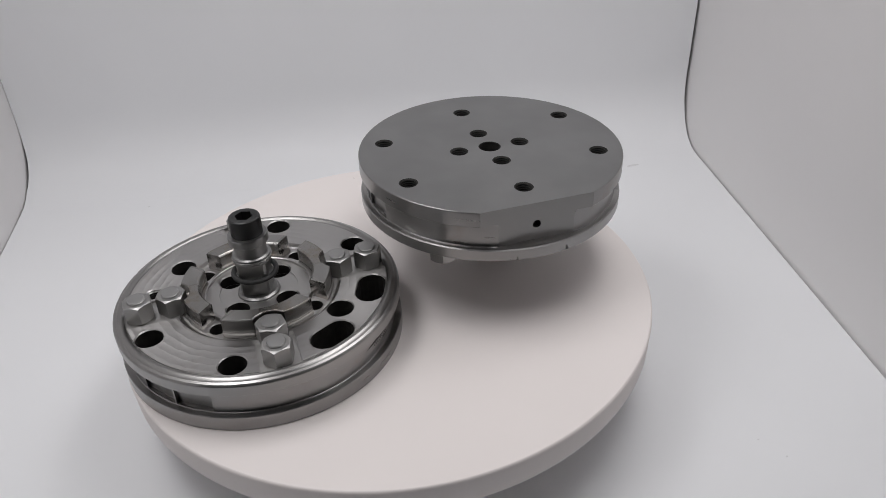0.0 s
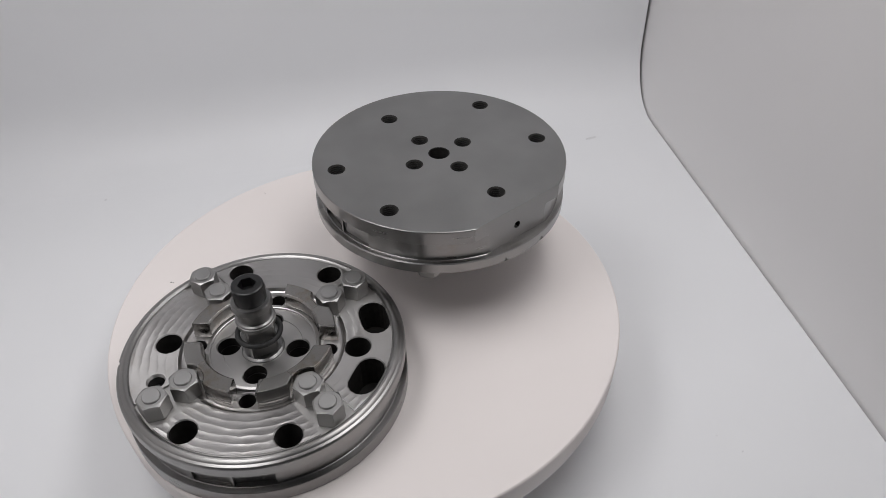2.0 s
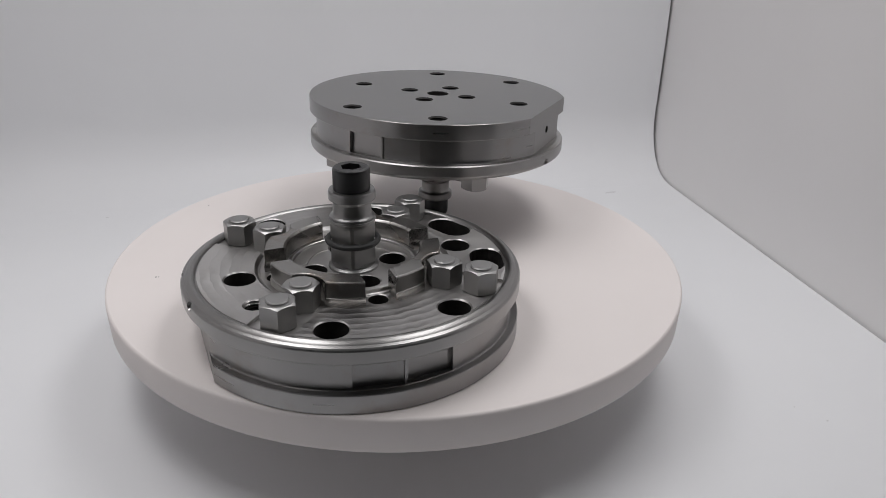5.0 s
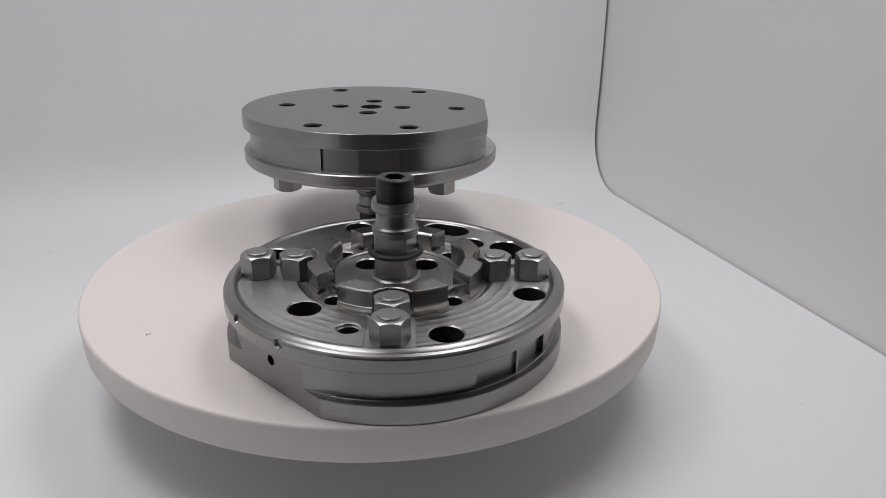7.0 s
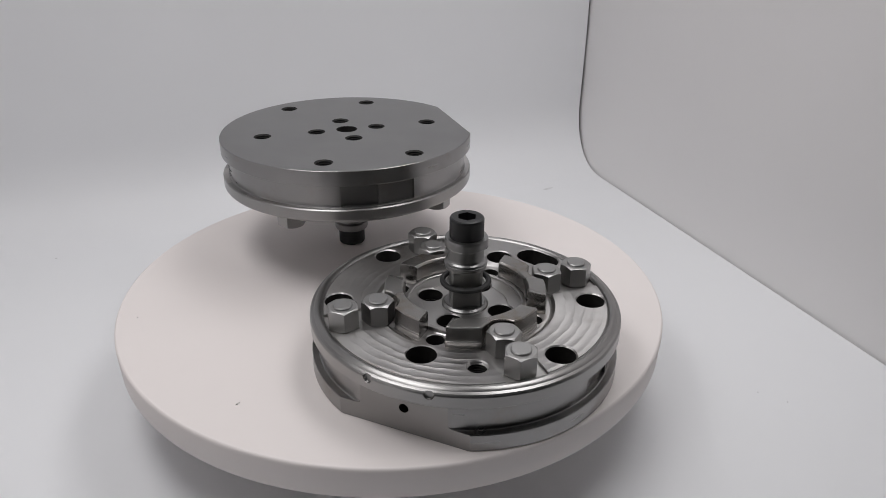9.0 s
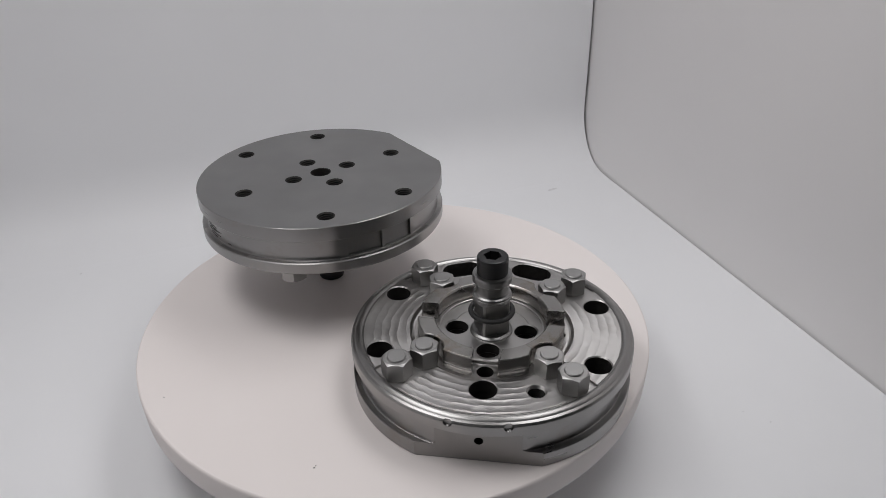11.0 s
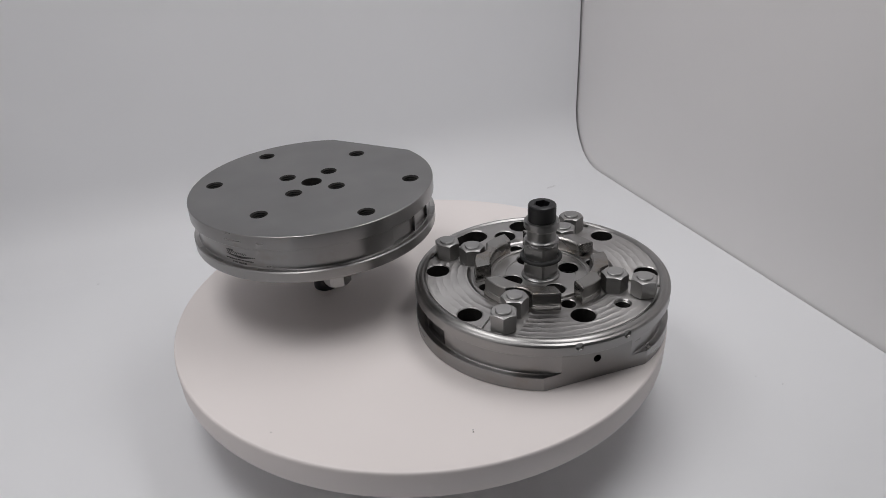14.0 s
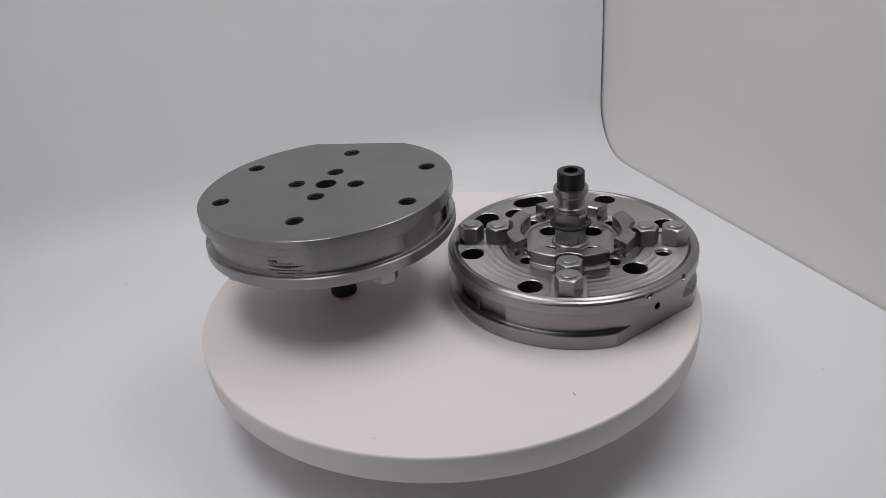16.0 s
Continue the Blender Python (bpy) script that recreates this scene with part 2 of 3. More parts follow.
def build_sheet():
    bm = bmesh.new()
    pts = fillet_line()
    cols = 24
    rows = []
    for y, z in pts:
        gap = 0.0008 + 0.0016 * min(1.0, max(0.0, (z - 0.004) / 0.03))
        x0, x1 = side_line(-1, y, z) + gap + (0.0016 * math.exp(-((z - 0.02) / 0.015) ** 2) if y > BOX_B - 0.03 else 0.0), side_line(1, y, z) - gap
        rows.append([bm.verts.new((x0 + (x1 - x0) * i / cols, y, z)) for i in range(cols + 1)])
    for a, b in zip(rows, rows[1:]):
        for i in range(cols):
            bm.faces.new((a[i], a[i + 1], b[i + 1], b[i]))
    bmesh.ops.recalc_face_normals(bm, faces=bm.faces)
    mesh = bpy.data.meshes.new("backdrop")
    bm.to_mesh(mesh)
    bm.free()
    ob = new("backdrop", finish(mesh, SHEET, 60))
    mod = ob.modifiers.new("thickness", "SOLIDIFY")
    mod.thickness, mod.offset = 0.0012, -1.0 if mesh.polygons[0].normal.z > 0 else 1.0
    return tagged(ob, "white curved plastic sheet sweeping from floor up the back", "backdrop", kind="structure")


def build_wall(name, side, label):
    """A side lining with a soft foot, 8 mm thick."""
    bm = bmesh.new()
    zs = [0, 0.004, 0.01, 0.02, 0.03, 0.045, 0.065, 0.09, 0.14, 0.2, 0.3, 0.4, 0.5, BOX_H]
    foot = BOX_R if side > 0 else BOX_L
    ys = [BOX_F + (BOX_B + 0.03 - BOX_F) * i / 10 for i in range(11)]
    inner, outer = [], []
    for z in zs:
        inner.append([bm.verts.new((side_line(side, y, z), y, z - 0.004)) for y in ys])
        outer.append([bm.verts.new((foot + side * 0.022, y, z - 0.004)) for y in ys])
    n = len(zs)
    for i in range(n - 1):
        for k in range(10):
            bm.faces.new((inner[i][k], inner[i][k + 1], inner[i + 1][k + 1], inner[i + 1][k]))
            bm.faces.new((outer[i][k + 1], outer[i][k], outer[i + 1][k], outer[i + 1][k + 1]))
        for k in (0, 10):
            bm.faces.new((inner[i][k], inner[i + 1][k], outer[i + 1][k], outer[i][k]))
    for i in (0, n - 1):
        for k in range(10):
            bm.faces.new((inner[i][k], outer[i][k], outer[i][k + 1], inner[i][k + 1]))
    bmesh.ops.recalc_face_normals(bm, faces=bm.faces)
    mesh = bpy.data.meshes.new(name)
    bm.to_mesh(mesh)
    bm.free()
    return tagged(new(name, finish(mesh, FABRIC, 40)), label, "wall", kind="structure")


def slab(name, x0, x1, y0, y1, z0, z1, mat, label, category):
    mesh = bpy.data.meshes.new(name)
    bm = block(bmesh.new(), x0, x1, y0, y1, z0, z1)
    bm.to_mesh(mesh)
    bm.free()
    return tagged(new(name, finish(mesh, mat)), label, category, kind="structure")


sheet = build_sheet()
build_wall("wall_east", 1, "warm white lining on the side of the photo box")
build_wall("wall_west", -1, "warm white lining on the other side of the photo box")
slab("wall_north", BOX_L - 0.022, BOX_R + 0.022, BOX_B + 0.032, BOX_B + 0.040, -0.004, BOX_H, CLOTH, "black cloth back of the photo box behind the sheet", "wall")
slab("ceiling", BOX_L - 0.022, BOX_R + 0.022, BOX_F, BOX_B + 0.040, BOX_H, BOX_H + 0.01, FABRIC, "white roof lining of the photo box", "ceiling")
slab("floor", -0.52, 0.50, -0.95, 0.42, -0.03, -0.006, ROOM, "dim grey surface under the photo box", "floor")
slab("wall_room_south", -0.52, 0.50, -0.97, -0.95, -0.006, 0.64, ROOM, "dim plain wall behind the open front", "wall")
slab("wall_room_north", -0.52, 0.50, 0.42, 0.44, -0.006, 0.64, ROOM, "dim plain wall behind the photo box", "wall")
slab("wall_room_east", 0.50, 0.52, -0.97, 0.44, -0.006, 0.64, ROOM, "dim plain wall beside the photo box", "wall")
slab("wall_room_west", -0.54, -0.52, -0.97, 0.44, -0.006, 0.64, ROOM, "dim plain wall beside the photo box", "wall")


# ---- turntable ----
def build_turntable():
    root = tagged(new("turntable"), "round cream plastic display turntable with a thick rim", "turntable")
    R, z = 0.1495, TABLE_Z
    prof = [(0, z - 0.0164), (0.1472, z - 0.0164), (0.1485, z - 0.0160), (0.1490, z - 0.0150), (0.1496, z - 0.0022), (0.1495, z - 0.0010), (0.1491, z - 0.0003), (0.1484, z), (0, z)]
    part("platter", lathe(prof, 192), PLATTER, root, sharp=50)
    part("base", lathe([(0, 0.0002), (0.040, 0.0002), (0.041, 0.0012), (0.041, 0.030), (0.036, 0.0335), (0.030, z - 0.0166), (0, z - 0.0166)], 64), PLATTER, root, "round pedestal under the platter")
    for x, y, s in ((-0.0984, -0.0786, 0.0005), (-0.0972, -0.0779, 0.00035), (-0.1377, 0.0138, 0.0003)):
        part("dirt_speck", lathe([(0, z - 0.0001), (s, z - 0.0001), (s * 0.8, z + 0.0002), (0, z + 0.00025)], 8, m=Matrix.Translation((x, y, 0))), DIRT, root, "tiny dark speck")
    return root


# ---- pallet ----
def shade_bores(ob, bores, z0, z1, reach=1.0):
    """Paint the walls and floors of bores (radius, angle, width) near black, as the shade inside them."""
    ob.data.materials.append(SHADED_BORE)
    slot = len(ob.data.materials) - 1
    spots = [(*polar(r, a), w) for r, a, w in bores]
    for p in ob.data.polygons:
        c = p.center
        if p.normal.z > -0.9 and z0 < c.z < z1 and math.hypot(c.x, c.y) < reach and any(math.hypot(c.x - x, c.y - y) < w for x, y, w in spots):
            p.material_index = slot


def slot_outline(mid, w=0.0073, rr=0.0598):
    """Outline of a curved slot with round ends, about the angle mid."""
    half = 11.3 - math.degrees(0.0073 / rr)
    out = []
    for end, first in ((half, 0.0), (-half, math.pi)):
        cx, cy = polar(rr, mid + end)
        for i in range(9):
            t = radians(mid + end) + first + math.pi * i / 8
            out.append((cx + w * math.cos(t), cy + w * math.sin(t)))
    return out


def build_body(root):
    z1 = 0.0216
    prof = [(0, 0)] + [(0.0734 + 0.0006 * math.sin(radians(a)), 0.0006 - 0.0006 * math.cos(radians(a))) for a in range(0, 91, 10)] + [ (0.0740, 0.0081), (0.0737, 0.0085), (0.0710, 0.0085), (0.0706, 0.0087), (0.0704, 0.0092),
            (0.0704, 0.0208), (0.0706, 0.0214), (0.0710, z1), (0, z1)]
    turn = pose(0, 0, 0, 0, 0, 225)
    flat = block(bmesh.new(), 0.0673, 0.09, -0.06, 0.06, -0.01, 0.03, turn)
    # two pairs of flat pockets in the waist, a thin rib between
    pockets = bmesh.new()
    for deg in (314.2, 134.2):
        for s in (-1, 1):
            m = pose(0, 0, 0, 0, 0, deg + s * 8.6)
            block(pockets, 0.0678 if s > 0 else 0.0683, 0.08, -0.0100, 0.0100, 0.0088, 0.0212, m)
    holes = bmesh.new()
    for r, a in HOLES:
        tap(holes, r, a, 0.0050, 0, 0.0090)
        drill(holes, r, a, 0.0069, 0.0088, 0.0230)
    for k in range(4):
        tap(holes, 0.0182, 45 + 90 * k, 0.0050, 0, 0.0090)
        drill(holes, 0.0182, 45 + 90 * k, 0.0058, 0.0088, 0.0230)
    lathe([(0, -0.004), (0.0063, -0.004), (0.0063, 0), (0.0060, 0.0003), (0.0060, 0.016), (0, 0.016)], 32, holes)
    side = bmesh.new()
    lathe([(0, 0.052), (0.0022, 0.052), (0.0022, 0.0672), (0.0023, 0.0673), (0.0023, 0.08), (0, 0.08)], 24, side,
          Matrix.Translation((0, 0, 0.0124)) @ pose(0, 0, 0, 0, 0, 225.2) @ pose(0, 0, 0, 0, 90, 0))
    deep = bmesh.new()
    for mid in (66.5, 27.0):
        prism(deep, slot_outline(mid), 0.0095, 0.04)
    for k in range(4):
        drill(deep, 0.0345, 45 + 90 * k, 0.0042, 0.0100, 0.0293)
    drill(deep, 0.0548, 252.9, 0.0043, 0.0080, 0.0293)
    bm = carve(lathe(prof, 160), flat, pockets, holes, side, deep)
    ob = part("body", bm, STEEL_BODY, root, "turned steel body with a flat chord and waist", sharp=13)
    # the ground mounting face has its own finish
    ob.data.materials.append(STEEL_FACE)
    ob.data.materials.append(STEEL_FLAT)
    out = Vector((*polar(1.0, 225), 0))
    for p in ob.data.polygons:
        if p.normal.z < -0.9 and p.center.z < 0.0003:
            p.material_index = 1
        elif p.normal.dot(out) > 0.999 and abs(p.center.dot(out) - 0.0673) < 0.0002:
            p.material_index = 2
    shade_bores(ob, [(r, a, 0.0071) for r, a in HOLES] + [(0.0182, 45 + 90 * k, 0.0062) for k in range(4)] + [(0, 0, 0.0064)], 0.00001, 0.05)
    shade_bores(ob, [(0.0598, m + s, 0.0078) for m in (66.5, 27.0) for s in (-5, -2.5, 0, 2.5, 5)] + [(0.0345, 45 + 90 * k, 0.0044) for k in range(4)] + [(0.0548, 252.9, 0.0046)], 0.0090, 0.0214)
    shade_bores(ob, [(0.06, 225.2, 0.0095)], 0.008, 0.016, 0.0668)
    return ob


def build_flange(root):
    # a chamfered shoulder, a low rounded lip, a fine groove, then the dish
    prof = [(0, 0.0216), (0.0734, 0.0216), (0.0740, 0.0222), (0.0740, 0.0273), (0.0738, 0.0279), (0.0733, 0.0285), (0.0724, 0.0289), (0.0721, 0.0290), (0.0717, 0.0294), (0.0710, 0.0298), (0.0702, 0.0301),
            (0.0694, 0.0301), (0.0687, 0.0298), (0.0681, 0.0293), (0.0679, 0.0290), (0.0675, 0.0290), (0.0673, 0.0293), (0.0432, 0.0291), (0.0418, 0.0276), (0.0408, 0.0272), (0.0300, 0.0272), (0.0295, 0.0276), (0.0292, 0.0292),
             (0.0276, 0.0294), (0.0272, 0.0292), (0.0271, 0.0281), (0.0205, 0.0280), (0.0203, 0.0276), (0.0135, 0.0276), (0, 0.0276)]
    channels = bmesh.new()
    for k in range(4):
        block(channels, 0.0365, 0.0674, -0.0098, 0.0098, 0.0279, 0.04, pose(0, 0, 0, 0, 0, 90 * k))
    holes = bmesh.new()
    for r, a in HOLES:
        drill(holes, r, a, 0.0067, 0.0200, 0.0293, 0.0006, 40)
    for k in range(4):
        drill(holes, 0.0182, 45 + 90 * k, 0.0060, 0.0200, 0.0279, 0.0006)
        drill(holes, 0.0345, 45 + 90 * k, 0.0042, 0.0200, 0.0272, 0.0004)
    x, y = polar(0.0548, 252.9)
    tap(holes, 0, 0, 0.0050, -0.0294, -0.0200)
    tapped = [v for v in holes.verts if v.co.z < -0.01]
    for v in tapped:   # turned over: this thread opens upwards
        v.co = Vector((x + v.co.x, y - v.co.y, -v.co.z))
    slots = bmesh.new()
    for mid in (66.5, 27.0):
        flared_prism(slots, slot_outline(mid), slot_outline(mid, 0.0079), 0.0150, 0.0287, 0.0293)
    notches = bmesh.new()
    for a in (214.3, 236.1):
        lathe([(0, 0.0728), (0.0019, 0.0728), (0.0022, 0.0740), (0.0022, 0.08), (0, 0.08)], 24, notches, Matrix.Translation((0, 0, 0.0272)) @ pose(0, 0, 0, 0, 0, a) @ pose(0, 0, 0, 0, 90, 0))
    bm = carve(lathe(prof, 160), channels, holes, slots, notches)
    ob = part("flange", bm, STEEL_DISH, root, "round steel flange with milled dish and drilled holes", sharp=16)
    shade_bores(ob, [(r, a, 0.0070) for r, a in HOLES] + [(0.0598, m + s, 0.0078) for m in (66.5, 27.0) for s in (-5, -2.5, 0, 2.5, 5)]
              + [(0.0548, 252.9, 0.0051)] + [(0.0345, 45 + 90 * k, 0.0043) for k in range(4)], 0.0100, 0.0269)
    shade_bores(ob, [(0.0182, 45 + 90 * k, 0.0061) for k in range(4)], 0.0100, 0.0276)
    # the rim and the hub are turned, not milled
    ob.data.materials.append(STEEL_RIM)
    ob.data.materials.append(STEEL_CHANNEL)
    ob.data.materials.append(STEEL_HUB)
    slot = len(ob.data.materials) - 3
    for p in ob.data.polygons:
        r = math.hypot(p.center.x, p.center.y)
        if p.material_index == 0 and p.normal.z > 0.9 and 0.02785 < p.center.z < 0.02795 and r > 0.0300:
            p.material_index = slot + 1
        elif p.material_index == 0 and (r > 0.0670 or r < 0.0300):
            p.material_index = slot if r > 0.0670 else slot + 2
    return ob


def build_claw(root):
    prof = [(0.0293, 0.0266), (0.0389, 0.0266), (0.0389, 0.0302), (0.0385, 0.0305), (0.0385, 0.0370), (0.0380, 0.0376), (0.0303, 0.0376), (0.0293, 0.0366)]
    g = 0.0064
    c1 = block(bmesh.new(), -0.1, 0.1, -g, 0.2, 0, 0.1, pose(0, 0, 0, 0, 0, 45))
    c2 = block(bmesh.new(), -0.1, 0.1, -0.2, g, 0, 0.1, pose(0, 0, 0, 0, 0, -45))
    nut_room = lathe([(0, 0.02), (0.0100, 0.02), (0.0100, 0.0371), (0.0105, 0.0376), (0.0105, 0.05), (0, 0.05)], 40, m=Matrix.Translation((0.0440, 0, 0)))
    bm = carve(ring_lathe(prof, 120), c1, c2, nut_room)
    soften(bm, 0.0003)
    first = part("claw", bm, STEEL_CLAW, root, "raised centring jaw with a round notch")
    for k in range(1, 4):
        part_of("claw", first.data, root, "raised centring jaw with a round notch", pose(0, 0, 0, 0, 0, 90 * k))


def nut_mesh():
    """A hexagon nut, 13 mm over the flats, its corners chamfered above and below."""
    bm, n, h, flat = bmesh.new(), 48, 0.0105, 0.0067
    rows = []
    for i in range(n):
        a = 2 * math.pi * i / n
        d = (a + math.pi / 6) % (math.pi / 3) - math.pi / 6
        r = flat / math.cos(d)
        top = min(r, flat * 0.955)
        drop = (r - top) * 0.60
        ca, sa = math.cos(a), math.sin(a)
        rows.append([bm.verts.new((top * ca, top * sa, 0)), bm.verts.new((r * ca, r * sa, drop)), bm.verts.new((r * ca, r * sa, h - drop)), bm.verts.new((top * ca, top * sa, h))])
    for i in range(n):
        a, b = rows[i], rows[(i + 1) % n]
        for k in range(3):
            bm.faces.new((a[k], b[k], b[k + 1], a[k + 1]))
    bm.faces.new([r[3] for r in rows])
    bm.faces.new([r[0] for r in rows][::-1])
    mesh = bpy.data.meshes.new("nut")
    bm.to_mesh(mesh)
    bm.free()
    return finish(mesh, STEEL_NUT, 24)


def build_nuts(root):
    mesh, stud = nut_mesh(), None
    spin = (12, 40, 5, 27, 50, 18, 33, 8)
    for k in range(4):
        for j, r in enumerate((0.0600, 0.0435)):
            x, y = polar(r, 90 * k)
            nut = part_of("nut", mesh, root, "grey steel hexagon nut", pose(x, y, 0.0279 if j == 0 else 0.0275, 0, 0, spin[2 * k + j]))
            if stud is None:
                stud = part("stud_end", lathe([(0, 0.0095), (0.0045, 0.0095), (0.0045, 0.0110), (0.0041, 0.0114), (0, 0.0114)], 28), STEEL_STUD, nut, "flat grey end of the stud").data
            else:
                part_of("stud_end", stud, nut, "flat grey end of the stud")


def build_stem(root):
    b = 0.0276
    prof = [(0, b), (0.0112, b), (0.0110, b + 0.0008), (0.0102, b + 0.0014), (0.0098, b + 0.0016), (0.0097, 0.0386), (0.0092, 0.0391), (0.0092, 0.0414), (0.0097, 0.0419),
            (0.0097, 0.0489), (0.0095, 0.0491), (0.0095, 0.0494), (0.0101, 0.0497), (0.0102, 0.0500), (0.0101, 0.0505), (0.0096, 0.0507), (0.0096, 0.0509), (0.0099, 0.0512), (0.0097, 0.0517), (0.0088, 0.0523), (0.0084, 0.0531), (0.0083, 0.0540),
            (0.0083, 0.0578), (0.0086, 0.0586), (0.0094, 0.0591), (0.0100, 0.0593), (0.0102, 0.0596), (0.0102, 0.0624), (0.0098, 0.0634), (0, 0.0634)]
    # a square for the spanner, above and below the sealing ring
    flats = bmesh.new()
    for k in range(4):
        m = pose(0, 0, 0, 0, 0, 252 + 90 * k)
        block(flats, 0.0074, 0.02, -0.008, 0.008, 0.0296, 0.0388, m)
        block(flats, 0.0074, 0.02, -0.008, 0.008, 0.0389, 0.0478, m)
    stem = part("drawbar", carve(lathe(prof, 64), flats), STEEL_STEM, root, "grooved dark grey steel drawbar", sharp=18)
    ring = bmesh.new()
    grid = [[ring.verts.new(((0.0109 + 0.0014 * math.cos(2 * math.pi * j / 12)) * math.cos(2 * math.pi * i / 56),
                             (0.0109 + 0.0014 * math.cos(2 * math.pi * j / 12)) * math.sin(2 * math.pi * i / 56), 0.0402 + 0.0013 * math.sin(2 * math.pi * j / 12))) for j in range(12)] for i in range(56)]
    for i in range(56):
        for j in range(12):
            ring.faces.new((grid[i][j], grid[(i + 1) % 56][j], grid[(i + 1) % 56][(j + 1) % 12], grid[i][(j + 1) % 12]))
    part("o_ring", ring, RUBBER, stem, "black rubber sealing ring")
    # cap screw: knurled head with a hexagon socket
    head = bmesh.new()
    n, rows = 96, []
    for z, r, knurl in ((0.0634, 0.0078, 0), (0.0638, 0.0080, 1), (0.0715, 0.0080, 1), (0.0723, 0.0080, 0), (0.0730, 0.0077, 0), (0.0733, 0.0071, 0)):
        rows.append([head.verts.new(((r - 0.00022 * knurl * (i % 2)) * math.cos(2 * math.pi * i / n), (r - 0.00022 * knurl * (i % 2)) * math.sin(2 * math.pi * i / n), z)) for i in range(n)])
    for a, c in zip(rows, rows[1:]):
        for i in range(n):
            head.faces.new((a[i], a[(i + 1) % n], c[(i + 1) % n], c[i]))
    head.faces.new(rows[0][::-1])
    head.faces.new(rows[-1])
    socket = prism(bmesh.new(), [polar(0.0046, 60 * k + 8) for k in range(6)], 0.0680, 0.08)
    part("cap_screw", carve(head, socket), BLACK_OXIDE, stem, "black socket head cap screw", sharp=40)


def arc_patch(bm, r, a0, a1, z0, z1, dz=0.0, n=6):
    """A thin curved patch on the waist, from angle a0 to a1."""
    thick, lo, hi = 0.00006, [], []
    for i in range(n + 1):
        a = a0 + (a1 - a0) * i / n
        s = dz * math.sin(math.pi * i / n)
        for rr, store in ((r, lo), (r + thick, hi)):
            x, y = polar(rr, a)
            store.append((bm.verts.new((x, y, z0 + s)), bm.verts.new((x, y, z1 + s))))
    for i in range(n):
        a, b, c, e = hi[i], hi[i + 1], lo[i], lo[i + 1]
        bm.faces.new((a[0], b[0], b[1], a[1]))
        bm.faces.new((c[1], e[1], e[0], c[0]))
        bm.faces.new((a[1], b[1], e[1], c[1]))
        bm.faces.new((c[0], e[0], b[0], a[0]))
    for i in (0, n):
        bm.faces.new((hi[i][0], hi[i][1], lo[i][1], lo[i][0]))
    bmesh.ops.recalc_face_normals(bm, faces=bm.faces)
    return bm


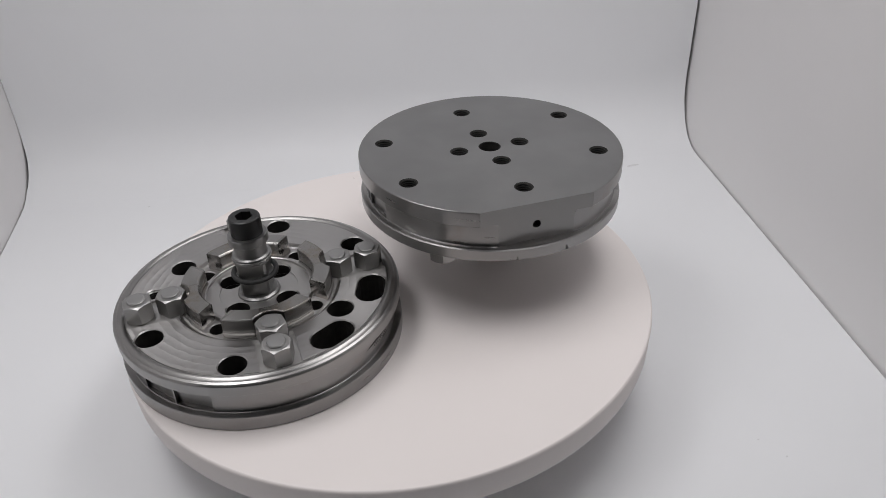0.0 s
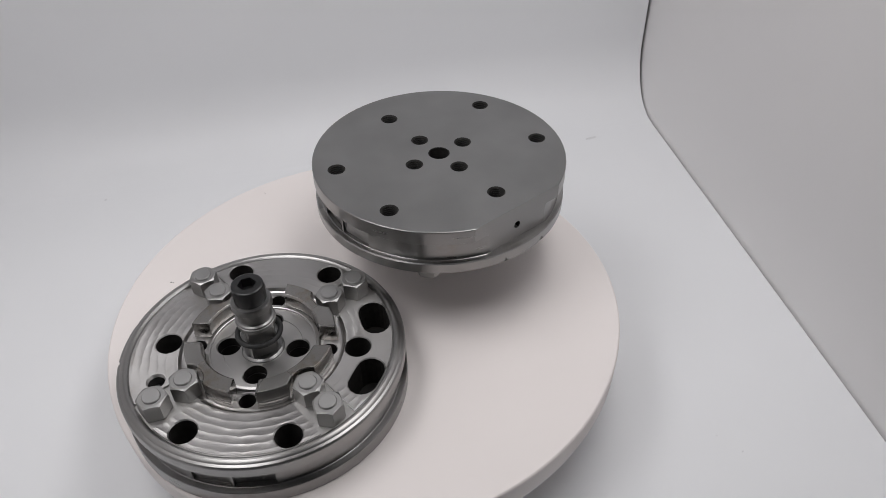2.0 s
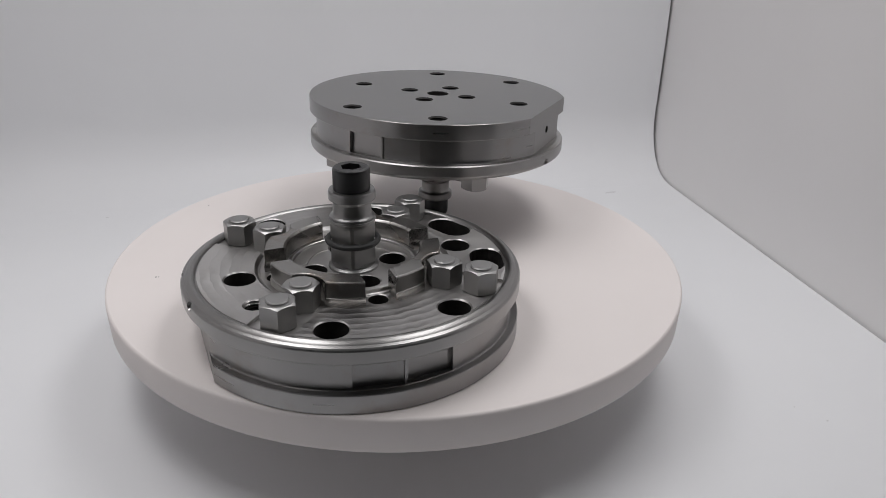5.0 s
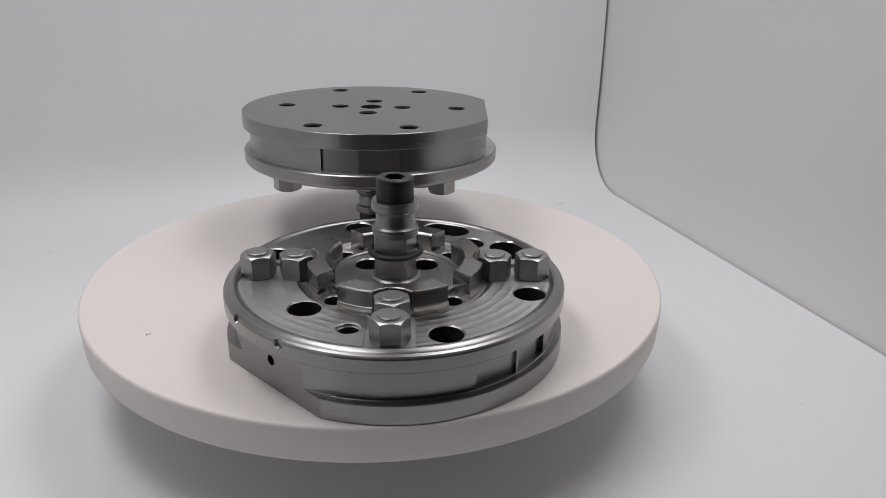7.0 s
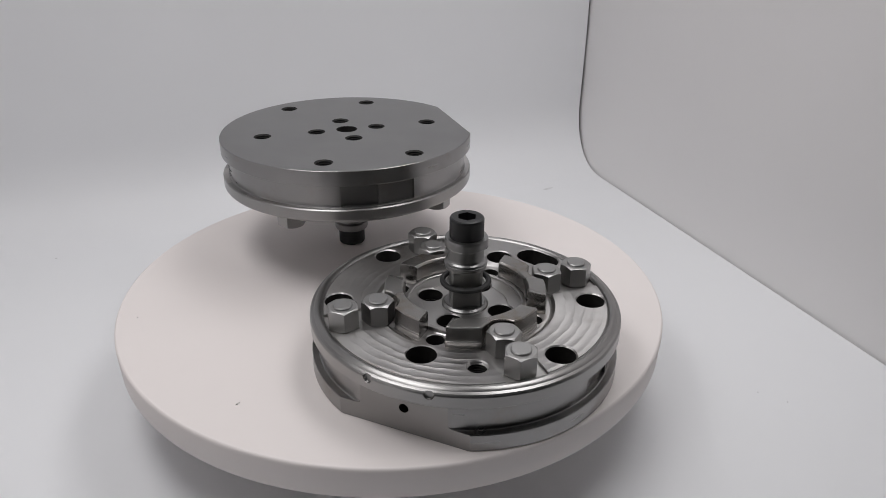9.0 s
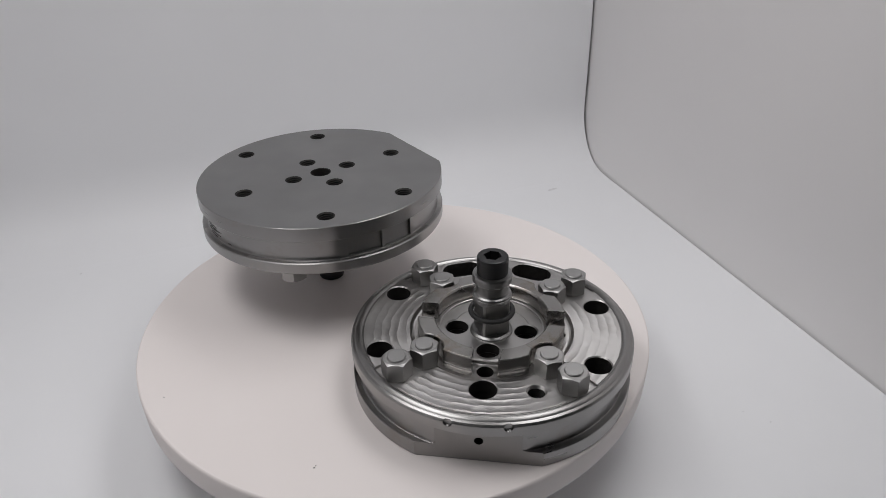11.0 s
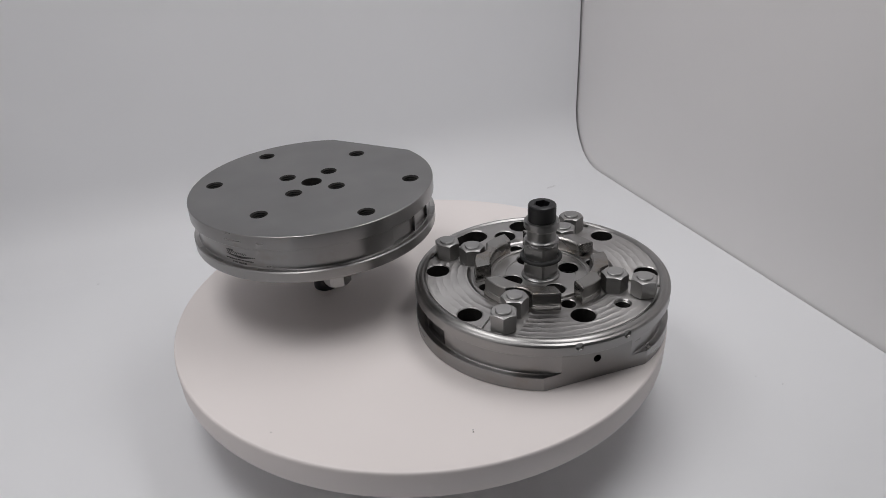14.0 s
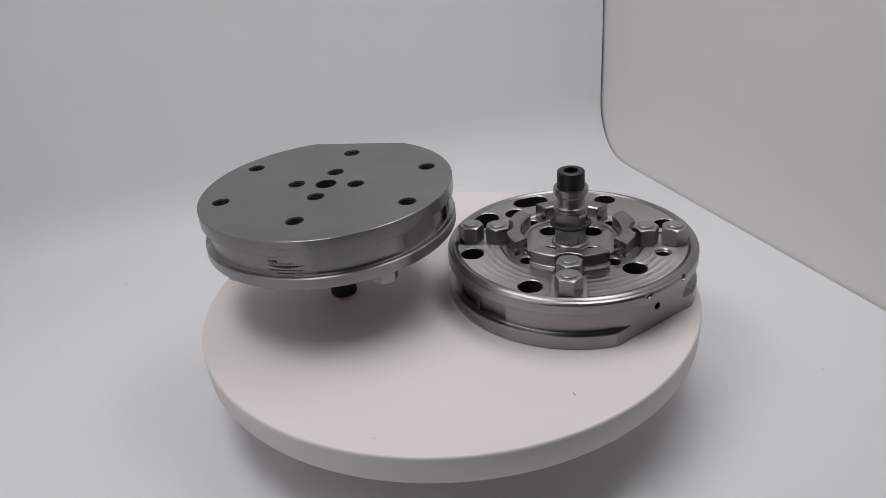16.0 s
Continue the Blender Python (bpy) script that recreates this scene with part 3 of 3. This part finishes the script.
def build_marking(root):
    """Etched marks on the waist opposite the flat: a plain emblem and two lines of unreadable small print."""
    r, mid = 0.0704, 46.0
    swoosh = bmesh.new()
    for i in range(16):   # a crescent, thick in the middle and running out to a point
        a, t = mid + 8.0 - 1.05 * i, math.sin(math.pi * (i + 0.5) / 16)
        arc_patch(swoosh, r, a, a - 1.05, 0.0156 + 0.0003 * t, 0.0157 + 0.0016 * t, 0, 1)
    for i in range(5):
        a = mid + 7.6 - 0.9 * i
        arc_patch(swoosh, r, a, a - 0.9, 0.0131 - 0.0001 * i, 0.0135 + 0.0001 * i, 0, 1)
    part("emblem", swoosh, ETCH, root, "dark etched swoosh emblem")
    bars = bmesh.new()
    for i in range(9):   # slanting strokes of uneven height, filling the hollow of the swoosh
        a, h = mid + 7.0 - 1.3 * i, (0.0013, 0.0016, 0.0011)[i % 3]
        for k in range(3):
            arc_patch(bars, r, a - 0.22 * k, a - 0.22 * k - 0.5, 0.0139 + h * k / 3, 0.0139 + h * (k + 1) / 3, 0, 1)
    part("emblem_bars", bars, ETCH, root, "dark etched bars above the swoosh")
    for z, h, half, cnt in ((0.0181, 0.0008, 8.0, 19), (0.0198, 0.0009, 4.2, 10)):
        line = bmesh.new()
        for i in range(cnt):
            w = 2 * half / cnt
            a = mid + half - w * i
            arc_patch(line, r, a, a - w * (0.55 + 0.3 * ((i * 7) % 3) / 2), z, z + h, 0, 1)
        part("text_line", line, ETCH, root, "tiny etched print")


def build_pallet():
    root = tagged(new("steel_pallet"), "round machined steel clamping pallet standing stud side up on the turntable", "pallet", "pallets on the turntable")
    build_body(root)
    build_flange(root)
    build_claw(root)
    build_nuts(root)
    build_stem(root)
    build_marking(root)
    return root


turntable = build_turntable()
pallet = build_pallet()
pallet_over = copy_thing(pallet, Matrix.Identity(4))
tagged(pallet_over, "round machined steel clamping pallet balanced upside down on its drawbar")


# ---- floor marks ----
def smudge(x, y, sx, sy, turn):
    bm = lathe([(0, -0.0002), (1, -0.0002), (0.9, 0.00012), (0, 0.0002)], 14, m=pose(x, y, 0, 0, 0, turn) @ Matrix.Diagonal((sx, sy, 1, 1)))
    part("smudge", bm, SMUDGE, sheet, "faint grey smudge")


SMUDGE = matte("grey_smudge", (0.66, 0.66, 0.67), (0.74, 0.74, 0.75), 0.6, 200.0)
smudge(0.222, 0.224, 0.006, 0.0016, 10)
smudge(0.2006, -0.1083, 0.0008, 0.0005, 30)
smudge(0.191, -0.095, 0.0006, 0.0004, 0)
smudge(-0.199, 0.226, 0.0012, 0.0008, 20)


def motions():
    """The turntable and the two pallets on it turn together."""
    flip = Matrix.Rotation(math.pi, 4, Vector((math.cos(radians(225)), math.sin(radians(225)), 0)))
    stands = pose(0.0130, -0.0741, TABLE_Z + 0.0001, 0, 0, 0.3)
    tilt = Matrix.Rotation(0.0200, 4, Vector((-0.9916, 0.1292, 0)))
    balanced = pose(-0.0067, 0.0667, TABLE_Z + 0.0735) @ tilt @ pose(0, 0, 0, 0, 0, -1.8 - 225) @ flip
    turns, first, second = [], [], []
    for i in range(33):
        t = 0.5 * i
        m = pose(0, 0, 0, 0, 0, START + RATE * t)
        turns.append((t, m))
        first.append((t, m @ stands))
        second.append((t, m @ balanced))
    walk(turntable, turns)
    walk(pallet, first)
    walk(pallet_over, second)


motions()
